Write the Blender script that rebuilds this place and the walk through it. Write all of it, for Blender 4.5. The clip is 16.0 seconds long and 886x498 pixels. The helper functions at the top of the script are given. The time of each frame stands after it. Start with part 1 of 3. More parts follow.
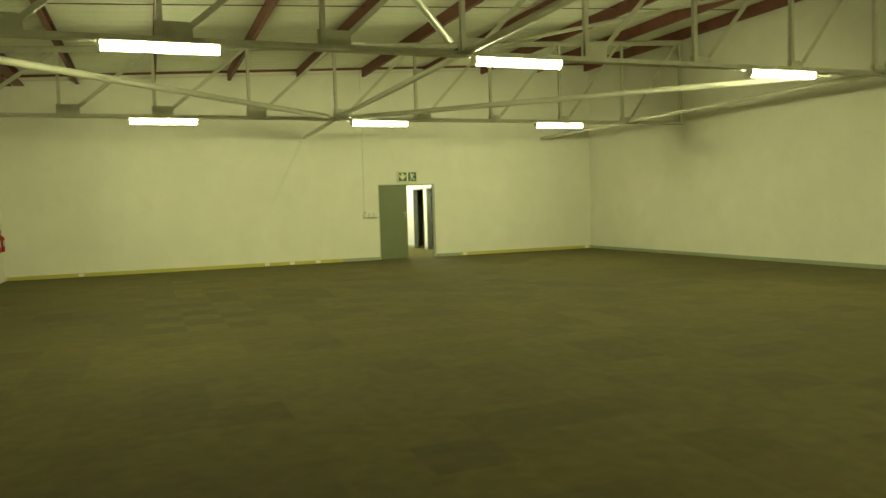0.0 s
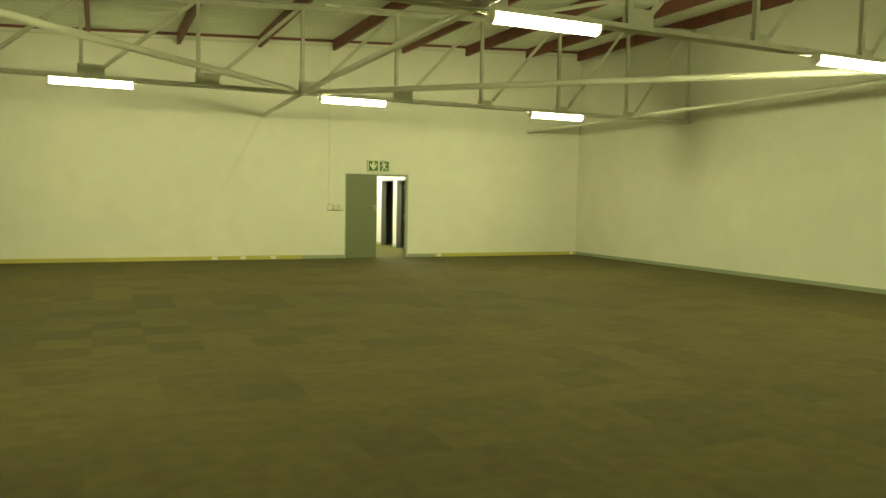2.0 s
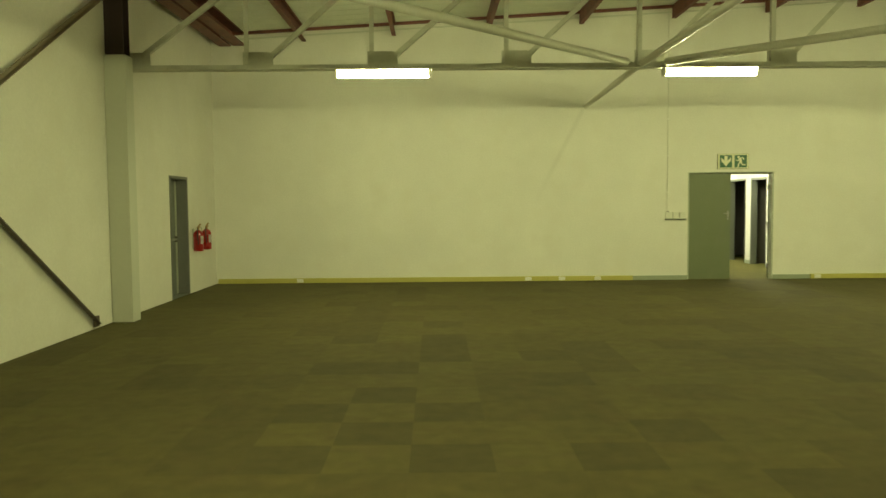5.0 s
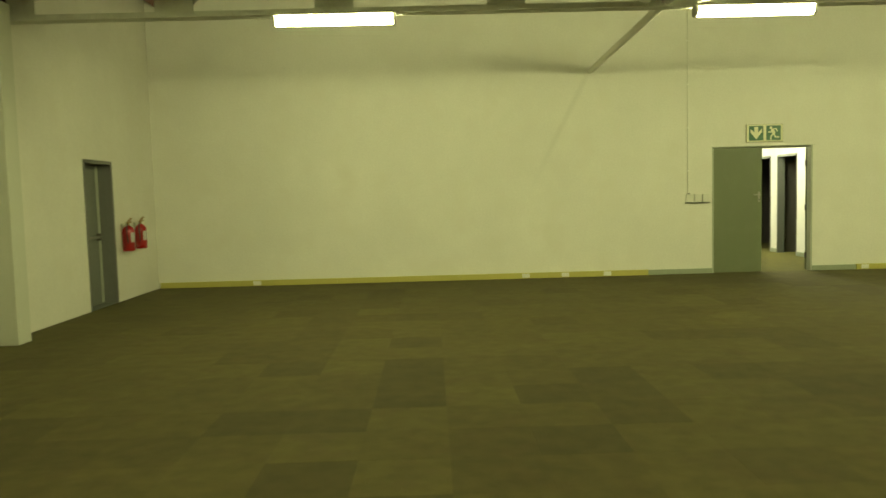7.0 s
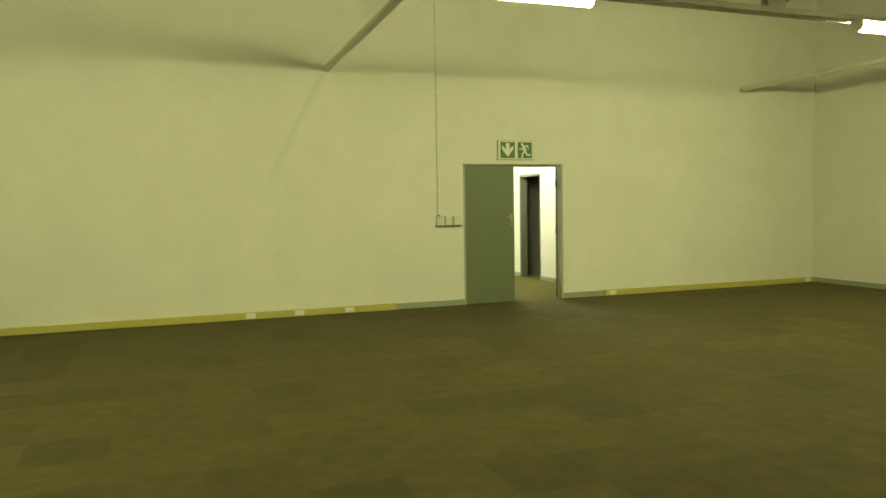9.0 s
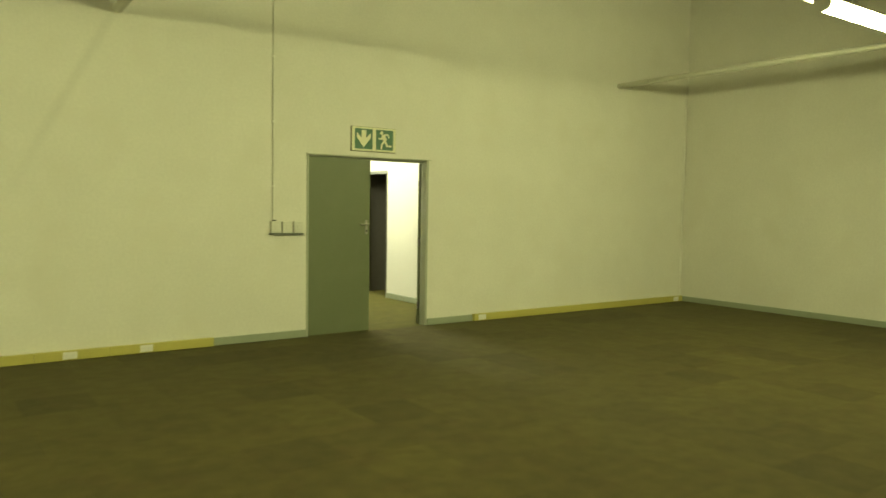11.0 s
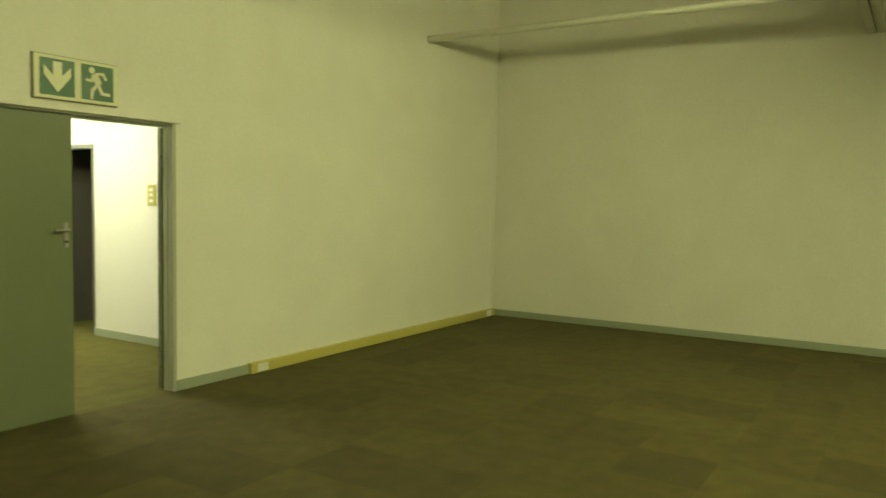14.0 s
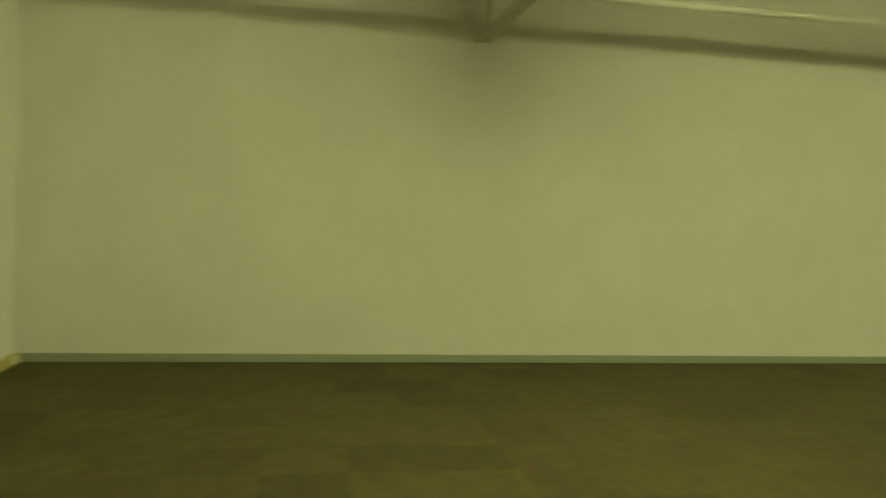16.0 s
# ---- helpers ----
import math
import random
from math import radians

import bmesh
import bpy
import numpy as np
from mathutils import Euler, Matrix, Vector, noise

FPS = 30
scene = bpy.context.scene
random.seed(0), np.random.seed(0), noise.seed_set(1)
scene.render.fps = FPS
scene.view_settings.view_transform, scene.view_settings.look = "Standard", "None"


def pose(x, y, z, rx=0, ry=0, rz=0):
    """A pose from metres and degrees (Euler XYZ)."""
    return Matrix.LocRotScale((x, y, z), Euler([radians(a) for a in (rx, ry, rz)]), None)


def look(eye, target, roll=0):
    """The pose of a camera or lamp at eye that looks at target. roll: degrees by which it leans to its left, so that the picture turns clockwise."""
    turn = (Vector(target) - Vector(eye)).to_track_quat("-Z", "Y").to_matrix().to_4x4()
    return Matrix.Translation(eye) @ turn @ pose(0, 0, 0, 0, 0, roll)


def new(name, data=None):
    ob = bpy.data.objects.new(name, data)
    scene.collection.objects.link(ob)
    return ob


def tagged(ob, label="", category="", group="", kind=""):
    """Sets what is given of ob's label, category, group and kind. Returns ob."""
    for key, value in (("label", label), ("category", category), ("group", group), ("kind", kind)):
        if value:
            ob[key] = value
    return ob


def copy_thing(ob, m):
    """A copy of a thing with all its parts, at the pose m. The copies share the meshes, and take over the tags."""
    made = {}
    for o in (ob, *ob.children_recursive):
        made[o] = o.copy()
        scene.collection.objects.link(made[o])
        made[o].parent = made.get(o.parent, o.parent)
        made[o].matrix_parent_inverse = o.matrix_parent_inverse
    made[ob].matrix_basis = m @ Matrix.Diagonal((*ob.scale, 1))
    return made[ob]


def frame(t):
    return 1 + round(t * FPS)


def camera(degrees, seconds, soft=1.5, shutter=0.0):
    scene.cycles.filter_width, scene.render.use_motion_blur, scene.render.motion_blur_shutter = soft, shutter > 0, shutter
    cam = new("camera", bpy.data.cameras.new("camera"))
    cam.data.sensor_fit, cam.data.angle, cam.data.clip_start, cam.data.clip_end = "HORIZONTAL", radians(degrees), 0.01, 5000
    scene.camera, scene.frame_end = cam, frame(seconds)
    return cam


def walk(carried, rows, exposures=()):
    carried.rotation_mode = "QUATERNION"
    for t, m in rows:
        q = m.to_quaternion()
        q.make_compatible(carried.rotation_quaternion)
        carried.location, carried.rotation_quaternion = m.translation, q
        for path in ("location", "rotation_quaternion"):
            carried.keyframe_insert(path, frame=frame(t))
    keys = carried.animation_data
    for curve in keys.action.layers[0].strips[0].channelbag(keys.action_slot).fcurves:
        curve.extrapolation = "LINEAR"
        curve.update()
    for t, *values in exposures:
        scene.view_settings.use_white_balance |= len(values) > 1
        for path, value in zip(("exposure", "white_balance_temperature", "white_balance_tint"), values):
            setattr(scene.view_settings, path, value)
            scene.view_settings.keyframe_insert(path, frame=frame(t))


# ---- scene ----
cam = camera(60.7, 16.0, shutter=0.5)
PATH = [
    (0.0, (-5.939, -20.156, 1.443), (-5.218, -18.294, 1.329), -1.8),
    (0.5, (-5.750, -19.669, 1.508), (-5.041, -17.802, 1.401), -0.71),
    (1.0, (-5.686, -19.06, 1.496), (-4.92, -17.217, 1.37), -0.83),
    (1.5, (-5.539, -18.502, 1.529), (-4.743, -16.673, 1.381), -0.3),
    (2.0, (-5.472, -17.91, 1.488), (-4.647, -16.093, 1.357), 1.05),
    (2.5, (-5.393, -17.345, 1.495), (-4.547, -15.536, 1.38), -0.07),
    (3.0, (-5.311, -16.813, 1.536), (-4.478, -14.998, 1.424), 0.6),
    (3.5, (-5.247, -16.24, 1.505), (-4.442, -14.414, 1.379), -1.81),
    (3.6, (-5.227, -16.137, 1.49), (-4.537, -14.264, 1.366), -1.8),
    (3.7, (-5.202, -16.041, 1.49), (-4.648, -14.123, 1.371), -1.2),
    (3.8, (-5.175, -15.948, 1.49), (-4.81, -13.986, 1.367), 0.5),
    (3.9, (-5.149, -15.853, 1.49), (-4.874, -13.876, 1.373), -0.4),
    (4.0, (-5.124, -15.753, 1.488), (-4.907, -13.769, 1.361), 0.53),
    (4.5, (-5.014, -15.191, 1.525), (-4.947, -13.196, 1.404), 0.21),
    (6.8, (-4.605, -12.64, 1.448), (-4.68, -10.645, 1.316), 0.41),
    (7.0, (-4.627, -12.419, 1.425), (-4.599, -10.424, 1.28), -1.5),
    (7.5, (-4.563, -11.886, 1.407), (-4.525, -9.89, 1.297), -0.37),
    (8.0, (-4.414, -11.437, 1.455), (-4.166, -9.455, 1.361), -1.27),
    (8.2, (-4.389, -11.256, 1.459), (-3.982, -9.3, 1.357), -1.66),
    (10.3, (-3.987, -8.54, 1.517), (-3.026, -6.791, 1.379), 0.98),
    (10.5, (-3.945, -8.331, 1.521), (-2.894, -6.636, 1.371), 1.16),
    (11.0, (-3.741, -7.833, 1.522), (-2.573, -6.213, 1.406), 0.93),
    (11.5, (-3.487, -7.345, 1.537), (-2.237, -5.788, 1.435), 1.3),
    (12.0, (-3.21, -6.841, 1.505), (-1.843, -5.388, 1.369), 0.52),
    (12.5, (-3.005, -6.331, 1.482), (-1.596, -4.916, 1.374), 1.8),
    (13.0, (-2.734, -5.886, 1.507), (-1.179, -4.633, 1.395), 0.18),
    (13.5, (-2.446, -5.384, 1.5), (-0.851, -4.183, 1.382), 1.35),
    (14.0, (-2.156, -4.87, 1.519), (-0.471, -3.8, 1.393), 1.05),
    (14.5, (-1.834, -4.4, 1.524), (-0.073, -3.46, 1.402), 2.69),
    (15.0, (-1.522, -3.787, 1.485), (0.36, -3.119, 1.378), 3.64),
    (15.5, (-1.22, -3.15, 1.458), (0.761, -2.898, 1.364), 0.8),
    (16, (-0.86, -2.62, 1.452), (1.106, -2.983, 1.381), 2.1),
]
walk(cam, [(t, look(eye, target, roll)) for t, eye, target, roll in PATH], ((0, -0.02), (1, 0.03), (1.5, 0.14), (2.5, 0.10), (3.5, 0.0), (10, -0.03), (13, -0.07), (14, -0.17), (16, -0.19)))

# ---- world, exposure ----
world = bpy.data.worlds.new("night")
world.use_nodes = True
world.node_tree.nodes["Background"].inputs[0].default_value = (0.02, 0.022, 0.03, 1)
world.node_tree.nodes["Background"].inputs[1].default_value = 0.05
scene.world = world
LAMP_COLOUR = (0.93, 0.95, 0.43, 1)
LAMP_POWER = 121.0
CORRIDOR_POWER = 112.0

# ---- plan ----
XL, XR = -9.13, 6.79          # left and right wall faces
YB, YF = 0.0, -24.0           # wall with the double door, wall behind the start
TY = (-4.37, -11.27, -18.17)  # trusses
CHORD = 3.352                 # bottom chord axis
DOOR_W, DOOR_H = 1.66, 2.07
CX0, CX1, CY1, CZ = -0.55, 2.70, 6.4, 2.62   # corridor


def roof_z(x):
    return 5.27 + 0.056 * x


def purlin_z(x):
    return roof_z(x) - 0.25


# ---- materials ----
def mat(name, base, rough=0.6, metal=0.0, var=0.12, grain=60.0, stain=1.2, bump=0.15, bump_dist=0.002, tint=None, random_by="", streak=None, bump_scale=None):
    m = bpy.data.materials.new(name)
    m.use_nodes = True
    nt = m.node_tree
    n, l = nt.nodes, nt.links
    bsdf = n["Principled BSDF"]
    tc = n.new("ShaderNodeTexCoord")
    geo = n.new("ShaderNodeNewGeometry")
    fine = n.new("ShaderNodeTexNoise"); fine.inputs["Scale"].default_value = grain; fine.inputs["Detail"].default_value = 4
    big = n.new("ShaderNodeTexNoise"); big.inputs["Scale"].default_value = stain; big.inputs["Detail"].default_value = 5; big.inputs["Roughness"].default_value = 0.6
    l.new(geo.outputs["Position"], fine.inputs["Vector"]); l.new(geo.outputs["Position"], big.inputs["Vector"])
    ramp = n.new("ShaderNodeMapRange")
    ramp.inputs["From Min"].default_value, ramp.inputs["From Max"].default_value = 0.25, 0.75
    ramp.inputs["To Min"].default_value, ramp.inputs["To Max"].default_value = 1 - var, 1 + var
    mixn = n.new("ShaderNodeMath"); mixn.operation = "MULTIPLY_ADD"
    mixn.inputs[1].default_value = 0.4
    half = n.new("ShaderNodeMath"); half.operation = "MULTIPLY"; half.inputs[1].default_value = 0.6
    l.new(fine.outputs["Fac"], mixn.inputs[0]); l.new(big.outputs["Fac"], half.inputs[0]); l.new(half.outputs[0], mixn.inputs[2])
    l.new(mixn.outputs[0], ramp.inputs["Value"])
    hsv = n.new("ShaderNodeHueSaturation")
    hsv.inputs["Color"].default_value = (*base, 1)
    value = ramp.outputs["Result"]
    l.new(value, hsv.inputs["Value"])
    colour = hsv.outputs["Color"]
    if random_by:
        # most pieces keep the middle shade, some are browner and darker, some paler
        src = n.new("ShaderNodeObjectInfo") if random_by == "object" else geo
        ramp_c = n.new("ShaderNodeValToRGB")
        el = ramp_c.color_ramp.elements
        el[0].position, el[0].color = 0.0, (0.78, 0.77, 0.82, 1)
        el[1].position, el[1].color = 1.0, (1.10, 1.12, 1.06, 1)
        for pos, c in ((0.14, (0.87, 0.86, 0.89)), (0.30, (0.965, 0.96, 0.965)), (0.72, (1.04, 1.045, 1.0)), (0.88, (1.06, 1.07, 1.04))):
            e = el.new(pos)
            e.color = (*c, 1)
        l.new(src.outputs["Random" if random_by == "object" else "Random Per Island"], ramp_c.inputs["Fac"])
        tile_mix = n.new("ShaderNodeMix"); tile_mix.data_type, tile_mix.blend_type = "RGBA", "MULTIPLY"
        tile_mix.inputs[0].default_value = 1.0
        l.new(colour, tile_mix.inputs[6]); l.new(ramp_c.outputs["Color"], tile_mix.inputs[7])
        colour = tile_mix.outputs[2]
    if tint:
        tn = n.new("ShaderNodeTexNoise"); tn.inputs["Scale"].default_value = stain * 2.3; tn.inputs["Detail"].default_value = 6
        l.new(geo.outputs["Position"], tn.inputs["Vector"])
        tr = n.new("ShaderNodeMapRange"); tr.inputs["From Min"].default_value, tr.inputs["From Max"].default_value = 0.5, 0.8
        l.new(tn.outputs["Fac"], tr.inputs["Value"])
        mx = n.new("ShaderNodeMix"); mx.data_type = "RGBA"
        mx.inputs[7].default_value = (*tint, 1)
        l.new(tr.outputs["Result"], mx.inputs[0]); l.new(colour, mx.inputs[6])
        colour = mx.outputs[2]
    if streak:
        # a faint darker band from (x0, z0) to (x1, z1), fading towards its end
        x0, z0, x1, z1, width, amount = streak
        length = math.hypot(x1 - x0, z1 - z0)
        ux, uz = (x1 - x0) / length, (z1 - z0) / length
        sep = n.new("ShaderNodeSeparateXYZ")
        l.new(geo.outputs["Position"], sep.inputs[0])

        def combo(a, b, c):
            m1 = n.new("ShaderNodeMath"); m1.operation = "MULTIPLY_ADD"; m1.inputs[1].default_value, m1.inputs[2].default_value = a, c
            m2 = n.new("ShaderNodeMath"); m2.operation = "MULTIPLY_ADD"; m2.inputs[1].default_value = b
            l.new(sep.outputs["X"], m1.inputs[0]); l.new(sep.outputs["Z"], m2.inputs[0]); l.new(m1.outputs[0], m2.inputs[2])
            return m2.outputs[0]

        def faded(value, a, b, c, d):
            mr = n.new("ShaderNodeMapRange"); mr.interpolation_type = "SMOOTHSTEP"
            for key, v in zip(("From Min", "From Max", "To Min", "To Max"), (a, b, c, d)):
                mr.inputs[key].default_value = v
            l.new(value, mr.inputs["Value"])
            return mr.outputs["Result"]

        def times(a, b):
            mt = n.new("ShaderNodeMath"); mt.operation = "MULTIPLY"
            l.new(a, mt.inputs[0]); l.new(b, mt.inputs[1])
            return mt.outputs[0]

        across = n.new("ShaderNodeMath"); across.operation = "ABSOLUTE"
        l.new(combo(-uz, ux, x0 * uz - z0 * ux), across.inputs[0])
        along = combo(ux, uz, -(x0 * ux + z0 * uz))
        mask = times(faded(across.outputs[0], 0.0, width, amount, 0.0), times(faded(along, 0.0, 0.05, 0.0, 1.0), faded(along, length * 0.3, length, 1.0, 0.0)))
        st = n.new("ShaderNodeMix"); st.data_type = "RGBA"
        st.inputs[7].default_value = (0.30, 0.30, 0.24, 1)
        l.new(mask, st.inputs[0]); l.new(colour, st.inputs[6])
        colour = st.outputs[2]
    l.new(colour, bsdf.inputs["Base Color"])
    rrough = n.new("ShaderNodeMapRange")
    rrough.inputs["To Min"].default_value, rrough.inputs["To Max"].default_value = max(0.02, rough - 0.1), min(1, rough + 0.1)
    l.new(big.outputs["Fac"], rrough.inputs["Value"]); l.new(rrough.outputs["Result"], bsdf.inputs["Roughness"])
    bsdf.inputs["Metallic"].default_value = metal
    if bump:
        bn = n.new("ShaderNodeBump"); bn.inputs["Strength"].default_value = bump; bn.inputs["Distance"].default_value = bump_dist
        if bump_scale:
            bt = n.new("ShaderNodeTexNoise"); bt.inputs["Scale"].default_value = bump_scale; bt.inputs["Detail"].default_value = 3
            l.new(geo.outputs["Position"], bt.inputs["Vector"]); l.new(bt.outputs["Fac"], bn.inputs["Height"])
        else:
            l.new(fine.outputs["Fac"], bn.inputs["Height"])
        l.new(bn.outputs["Normal"], bsdf.inputs["Normal"])
    return m


def glow(name, colour, power):
    m = bpy.data.materials.new(name)
    m.use_nodes = True
    n, l = m.node_tree.nodes, m.node_tree.links
    bsdf = n["Principled BSDF"]
    bsdf.inputs["Base Color"].default_value = (0.85, 0.85, 0.8, 1)
    bsdf.inputs["Roughness"].default_value = 0.4
    bsdf.inputs["Emission Color"].default_value = colour
    bsdf.inputs["Emission Strength"].default_value = power
    return m


M_WALL = mat("painted_plaster", (0.735, 0.718, 0.645), rough=0.7, var=0.095, grain=34, stain=0.9, bump=0.26, bump_dist=0.003, bump_scale=22, tint=(0.71, 0.685, 0.60))
M_WALL_N = mat("plaster_with_dark_band", (0.735, 0.718, 0.645), rough=0.7, var=0.095, grain=34, stain=0.9, bump=0.26, bump_dist=0.003, bump_scale=22, tint=(0.71, 0.685, 0.60), streak=(-2.04, 3.30, -3.10, 1.25, 0.075, 0.14))
M_WALL_C = mat("corridor_plaster", (0.74, 0.73, 0.68), rough=0.7, var=0.03, grain=35, stain=0.8, bump=0.2)
M_ROOF = mat("roof_sheet_paint", (0.76, 0.79, 0.68), rough=0.5, var=0.10, grain=14, stain=0.8, bump=0.1)
M_STEEL = mat("grey_painted_steel", (0.54, 0.54, 0.45), rough=0.5, var=0.10, grain=40, stain=2.5, bump=0.1, tint=(0.43, 0.41, 0.33))
M_TUBE = mat("pale_painted_tube", (0.60, 0.59, 0.50), rough=0.45, var=0.08, grain=40, stain=2.0, bump=0.08)
M_RED = mat("red_oxide_steel", (0.185, 0.062, 0.047), rough=0.55, var=0.2, grain=30, stain=2.0, bump=0.15, tint=(0.09, 0.034, 0.027))
M_DOOR = mat("green_grey_door_paint", (0.150, 0.172, 0.092), rough=0.5, var=0.05, grain=25, stain=1.6, bump=0.12, bump_dist=0.001, tint=(0.165, 0.185, 0.105))
M_FRAME = mat("grey_green_frame_paint", (0.40, 0.42, 0.33), rough=0.42, var=0.07, grain=40, stain=3, bump=0.08)
M_SKIRT = mat("grey_green_skirting", (0.31, 0.345, 0.255), rough=0.5, var=0.08, grain=30, stain=3, bump=0.08)
M_TRUNK = mat("yellowed_plastic", (0.50, 0.45, 0.12), rough=0.4, var=0.06, grain=30, stain=1.5, bump=0.03)
M_WHITE = mat("white_plastic", (0.78, 0.77, 0.70), rough=0.35, var=0.04, grain=50, stain=4, bump=0.02)
M_SWITCH = mat("grey_switch_plastic", (0.66, 0.65, 0.57), rough=0.4, var=0.05, grain=50, stain=4, bump=0.02)
M_ENAMEL = mat("white_enamel", (0.75, 0.74, 0.68), rough=0.35, var=0.04, grain=50, stain=4, bump=0.02)
M_GREEN = mat("sign_green", (0.010, 0.095, 0.028), rough=0.4, var=0.05, grain=50, stain=5, bump=0.0)
M_CREAM = mat("sign_cream", (0.72, 0.72, 0.50), rough=0.45, var=0.04, grain=50, stain=5, bump=0.0)
M_RIM = mat("sign_edge_brown", (0.20, 0.18, 0.10), rough=0.5, var=0.08, bump=0.02)
M_EXT = mat("extinguisher_red", (0.33, 0.011, 0.013), rough=0.28, var=0.05, grain=40, stain=4, bump=0.0)
M_BLACK = mat("black_rubber", (0.02, 0.02, 0.02), rough=0.5, var=0.1, bump=0.05)
M_CHROME = mat("satin_metal", (0.34, 0.33, 0.29), rough=0.4, metal=0.9, var=0.06, bump=0.02)
M_LABEL = mat("paper_label", (0.48, 0.46, 0.44), rough=0.6, var=0.04, bump=0.0)
M_LDOOR = mat("weathered_door_paint", (0.17, 0.18, 0.16), rough=0.55, var=0.12, grain=20, stain=2.5, bump=0.1)
# dark paint of small fittings, also the darkness inside the side rooms
M_DARK = mat("dark_paint_and_unlit_room", (0.10, 0.092, 0.075), rough=0.5, var=0.12, grain=25, stain=3, bump=0.1)
M_LINING = mat("dark_lining_paint", (0.15, 0.16, 0.13), rough=0.45, var=0.08, grain=30, stain=3, bump=0.08)
M_REVEAL = mat("grey_reveal_paint", (0.165, 0.165, 0.15), rough=0.5, var=0.12, grain=25, stain=3, bump=0.1)
M_BRASS = mat("dull_brass", (0.36, 0.24, 0.09), rough=0.4, metal=0.4, var=0.1, grain=40, stain=4, bump=0.05)
M_BRACE_PALE = mat("pale_brown_brace_paint", (0.23, 0.18, 0.115), rough=0.55, var=0.15, grain=30, stain=3, bump=0.1)
M_COLUMN = mat("column_boxing_paint", (0.60, 0.61, 0.52), rough=0.6, var=0.04, grain=30, stain=1.2, bump=0.12)
M_STANCHION = mat("dark_red_stanchion_paint", (0.038, 0.020, 0.019), rough=0.55, var=0.2, grain=30, stain=2.0, bump=0.1)
M_SLAB = mat("bare_slab", (0.20, 0.19, 0.17), rough=0.85, var=0.15, grain=20, stain=1.0, bump=0.3)
CARPET = (0.0745, 0.0615, 0.0215)
M_TILE = mat("carpet_tile", CARPET, rough=0.95, var=0.22, grain=90, stain=1.6, bump=0.5, bump_dist=0.004, tint=(0.070, 0.051, 0.020), random_by="object")
M_TILE_FAR = mat("carpet_tile_joined", CARPET, rough=0.95, var=0.22, grain=90, stain=1.6, bump=0.5, bump_dist=0.004, tint=(0.070, 0.051, 0.020), random_by="island")
M_TILE_BROWN = mat("brown_carpet_tile", tuple(c * k for c, k in zip(CARPET, (0.80, 0.79, 0.86))), rough=0.95, var=0.22, grain=90, stain=1.6, bump=0.5, bump_dist=0.004)
M_TILE_PALE = mat("pale_carpet_tile", tuple(c * k for c, k in zip(CARPET, (1.12, 1.15, 1.08))), rough=0.95, var=0.22, grain=90, stain=1.6, bump=0.5, bump_dist=0.004, tint=(0.074, 0.054, 0.024))
# carpet made paler than the hall's, the stronger corridor light put into its colour
M_TILE_CORR = mat("corridor_carpet_tile_lit", (0.094, 0.085, 0.019), rough=0.95, var=0.2, grain=90, stain=1.6, bump=0.5, bump_dist=0.004)
for m_ in (M_TILE, M_TILE_FAR, M_TILE_BROWN, M_TILE_PALE, M_TILE_CORR):
    nt = m_.node_tree
    b_ = nt.nodes["Principled BSDF"]
    b_.inputs["Specular IOR Level"].default_value = 0.15
    b_.inputs["Sheen Weight"].default_value = 0.065
    b_.inputs["Sheen Roughness"].default_value = 0.5
    b_.inputs["Sheen Tint"].default_value = (0.85, 0.85, 0.5, 1)
    # trodden patches about a hand wide
    old = b_.inputs["Base Color"].links[0].from_socket
    blot = nt.nodes.new("ShaderNodeTexNoise")
    blot.inputs["Scale"].default_value, blot.inputs["Detail"].default_value = 7.0, 3.0
    pos = nt.nodes.new("ShaderNodeNewGeometry")
    nt.links.new(pos.outputs["Position"], blot.inputs["Vector"])
    span = nt.nodes.new("ShaderNodeMapRange")
    span.inputs["From Min"].default_value, span.inputs["From Max"].default_value = 0.3, 0.7
    span.inputs["To Min"].default_value, span.inputs["To Max"].default_value = 0.86, 1.14
    nt.links.new(blot.outputs["Fac"], span.inputs["Value"])
    mul = nt.nodes.new("ShaderNodeHueSaturation")
    nt.links.new(old, mul.inputs["Color"])
    nt.links.new(span.outputs["Result"], mul.inputs["Value"])
    nt.links.new(mul.outputs["Color"], b_.inputs["Base Color"])
# strength set by column: middle weaker, left and right stronger, to balance wall brightness
M_GLOW = glow("lit_diffuser", LAMP_COLOUR, LAMP_POWER * 0.85)
M_GLOW_LEFT = glow("lit_diffuser_left", LAMP_COLOUR, LAMP_POWER * 1.20)
M_GLOW_RIGHT = glow("lit_diffuser_right", LAMP_COLOUR, LAMP_POWER * 1.35)
M_GLOW_C = glow("lit_corridor_diffuser", (0.94, 0.95, 0.60, 1), CORRIDOR_POWER)


# ---- building helpers ----
def add_box(bm, x0, x1, y0, y1, z0, z1, bevel=0.0):
    r = bmesh.ops.create_cube(bm, size=1.0)
    for v in r["verts"]:
        v.co = Vector(((x0 + x1) / 2 + v.co.x * (x1 - x0), (y0 + y1) / 2 + v.co.y * (y1 - y0), (z0 + z1) / 2 + v.co.z * (z1 - z0)))
    if bevel:
        edges = list({e for v in r["verts"] for e in v.link_edges})
        bmesh.ops.bevel(bm, geom=edges, offset=bevel, segments=2, affect="EDGES", profile=0.5)
    return bm


def box(x0, x1, y0, y1, z0, z1, bevel=0.0):
    return add_box(bmesh.new(), x0, x1, y0, y1, z0, z1, bevel)


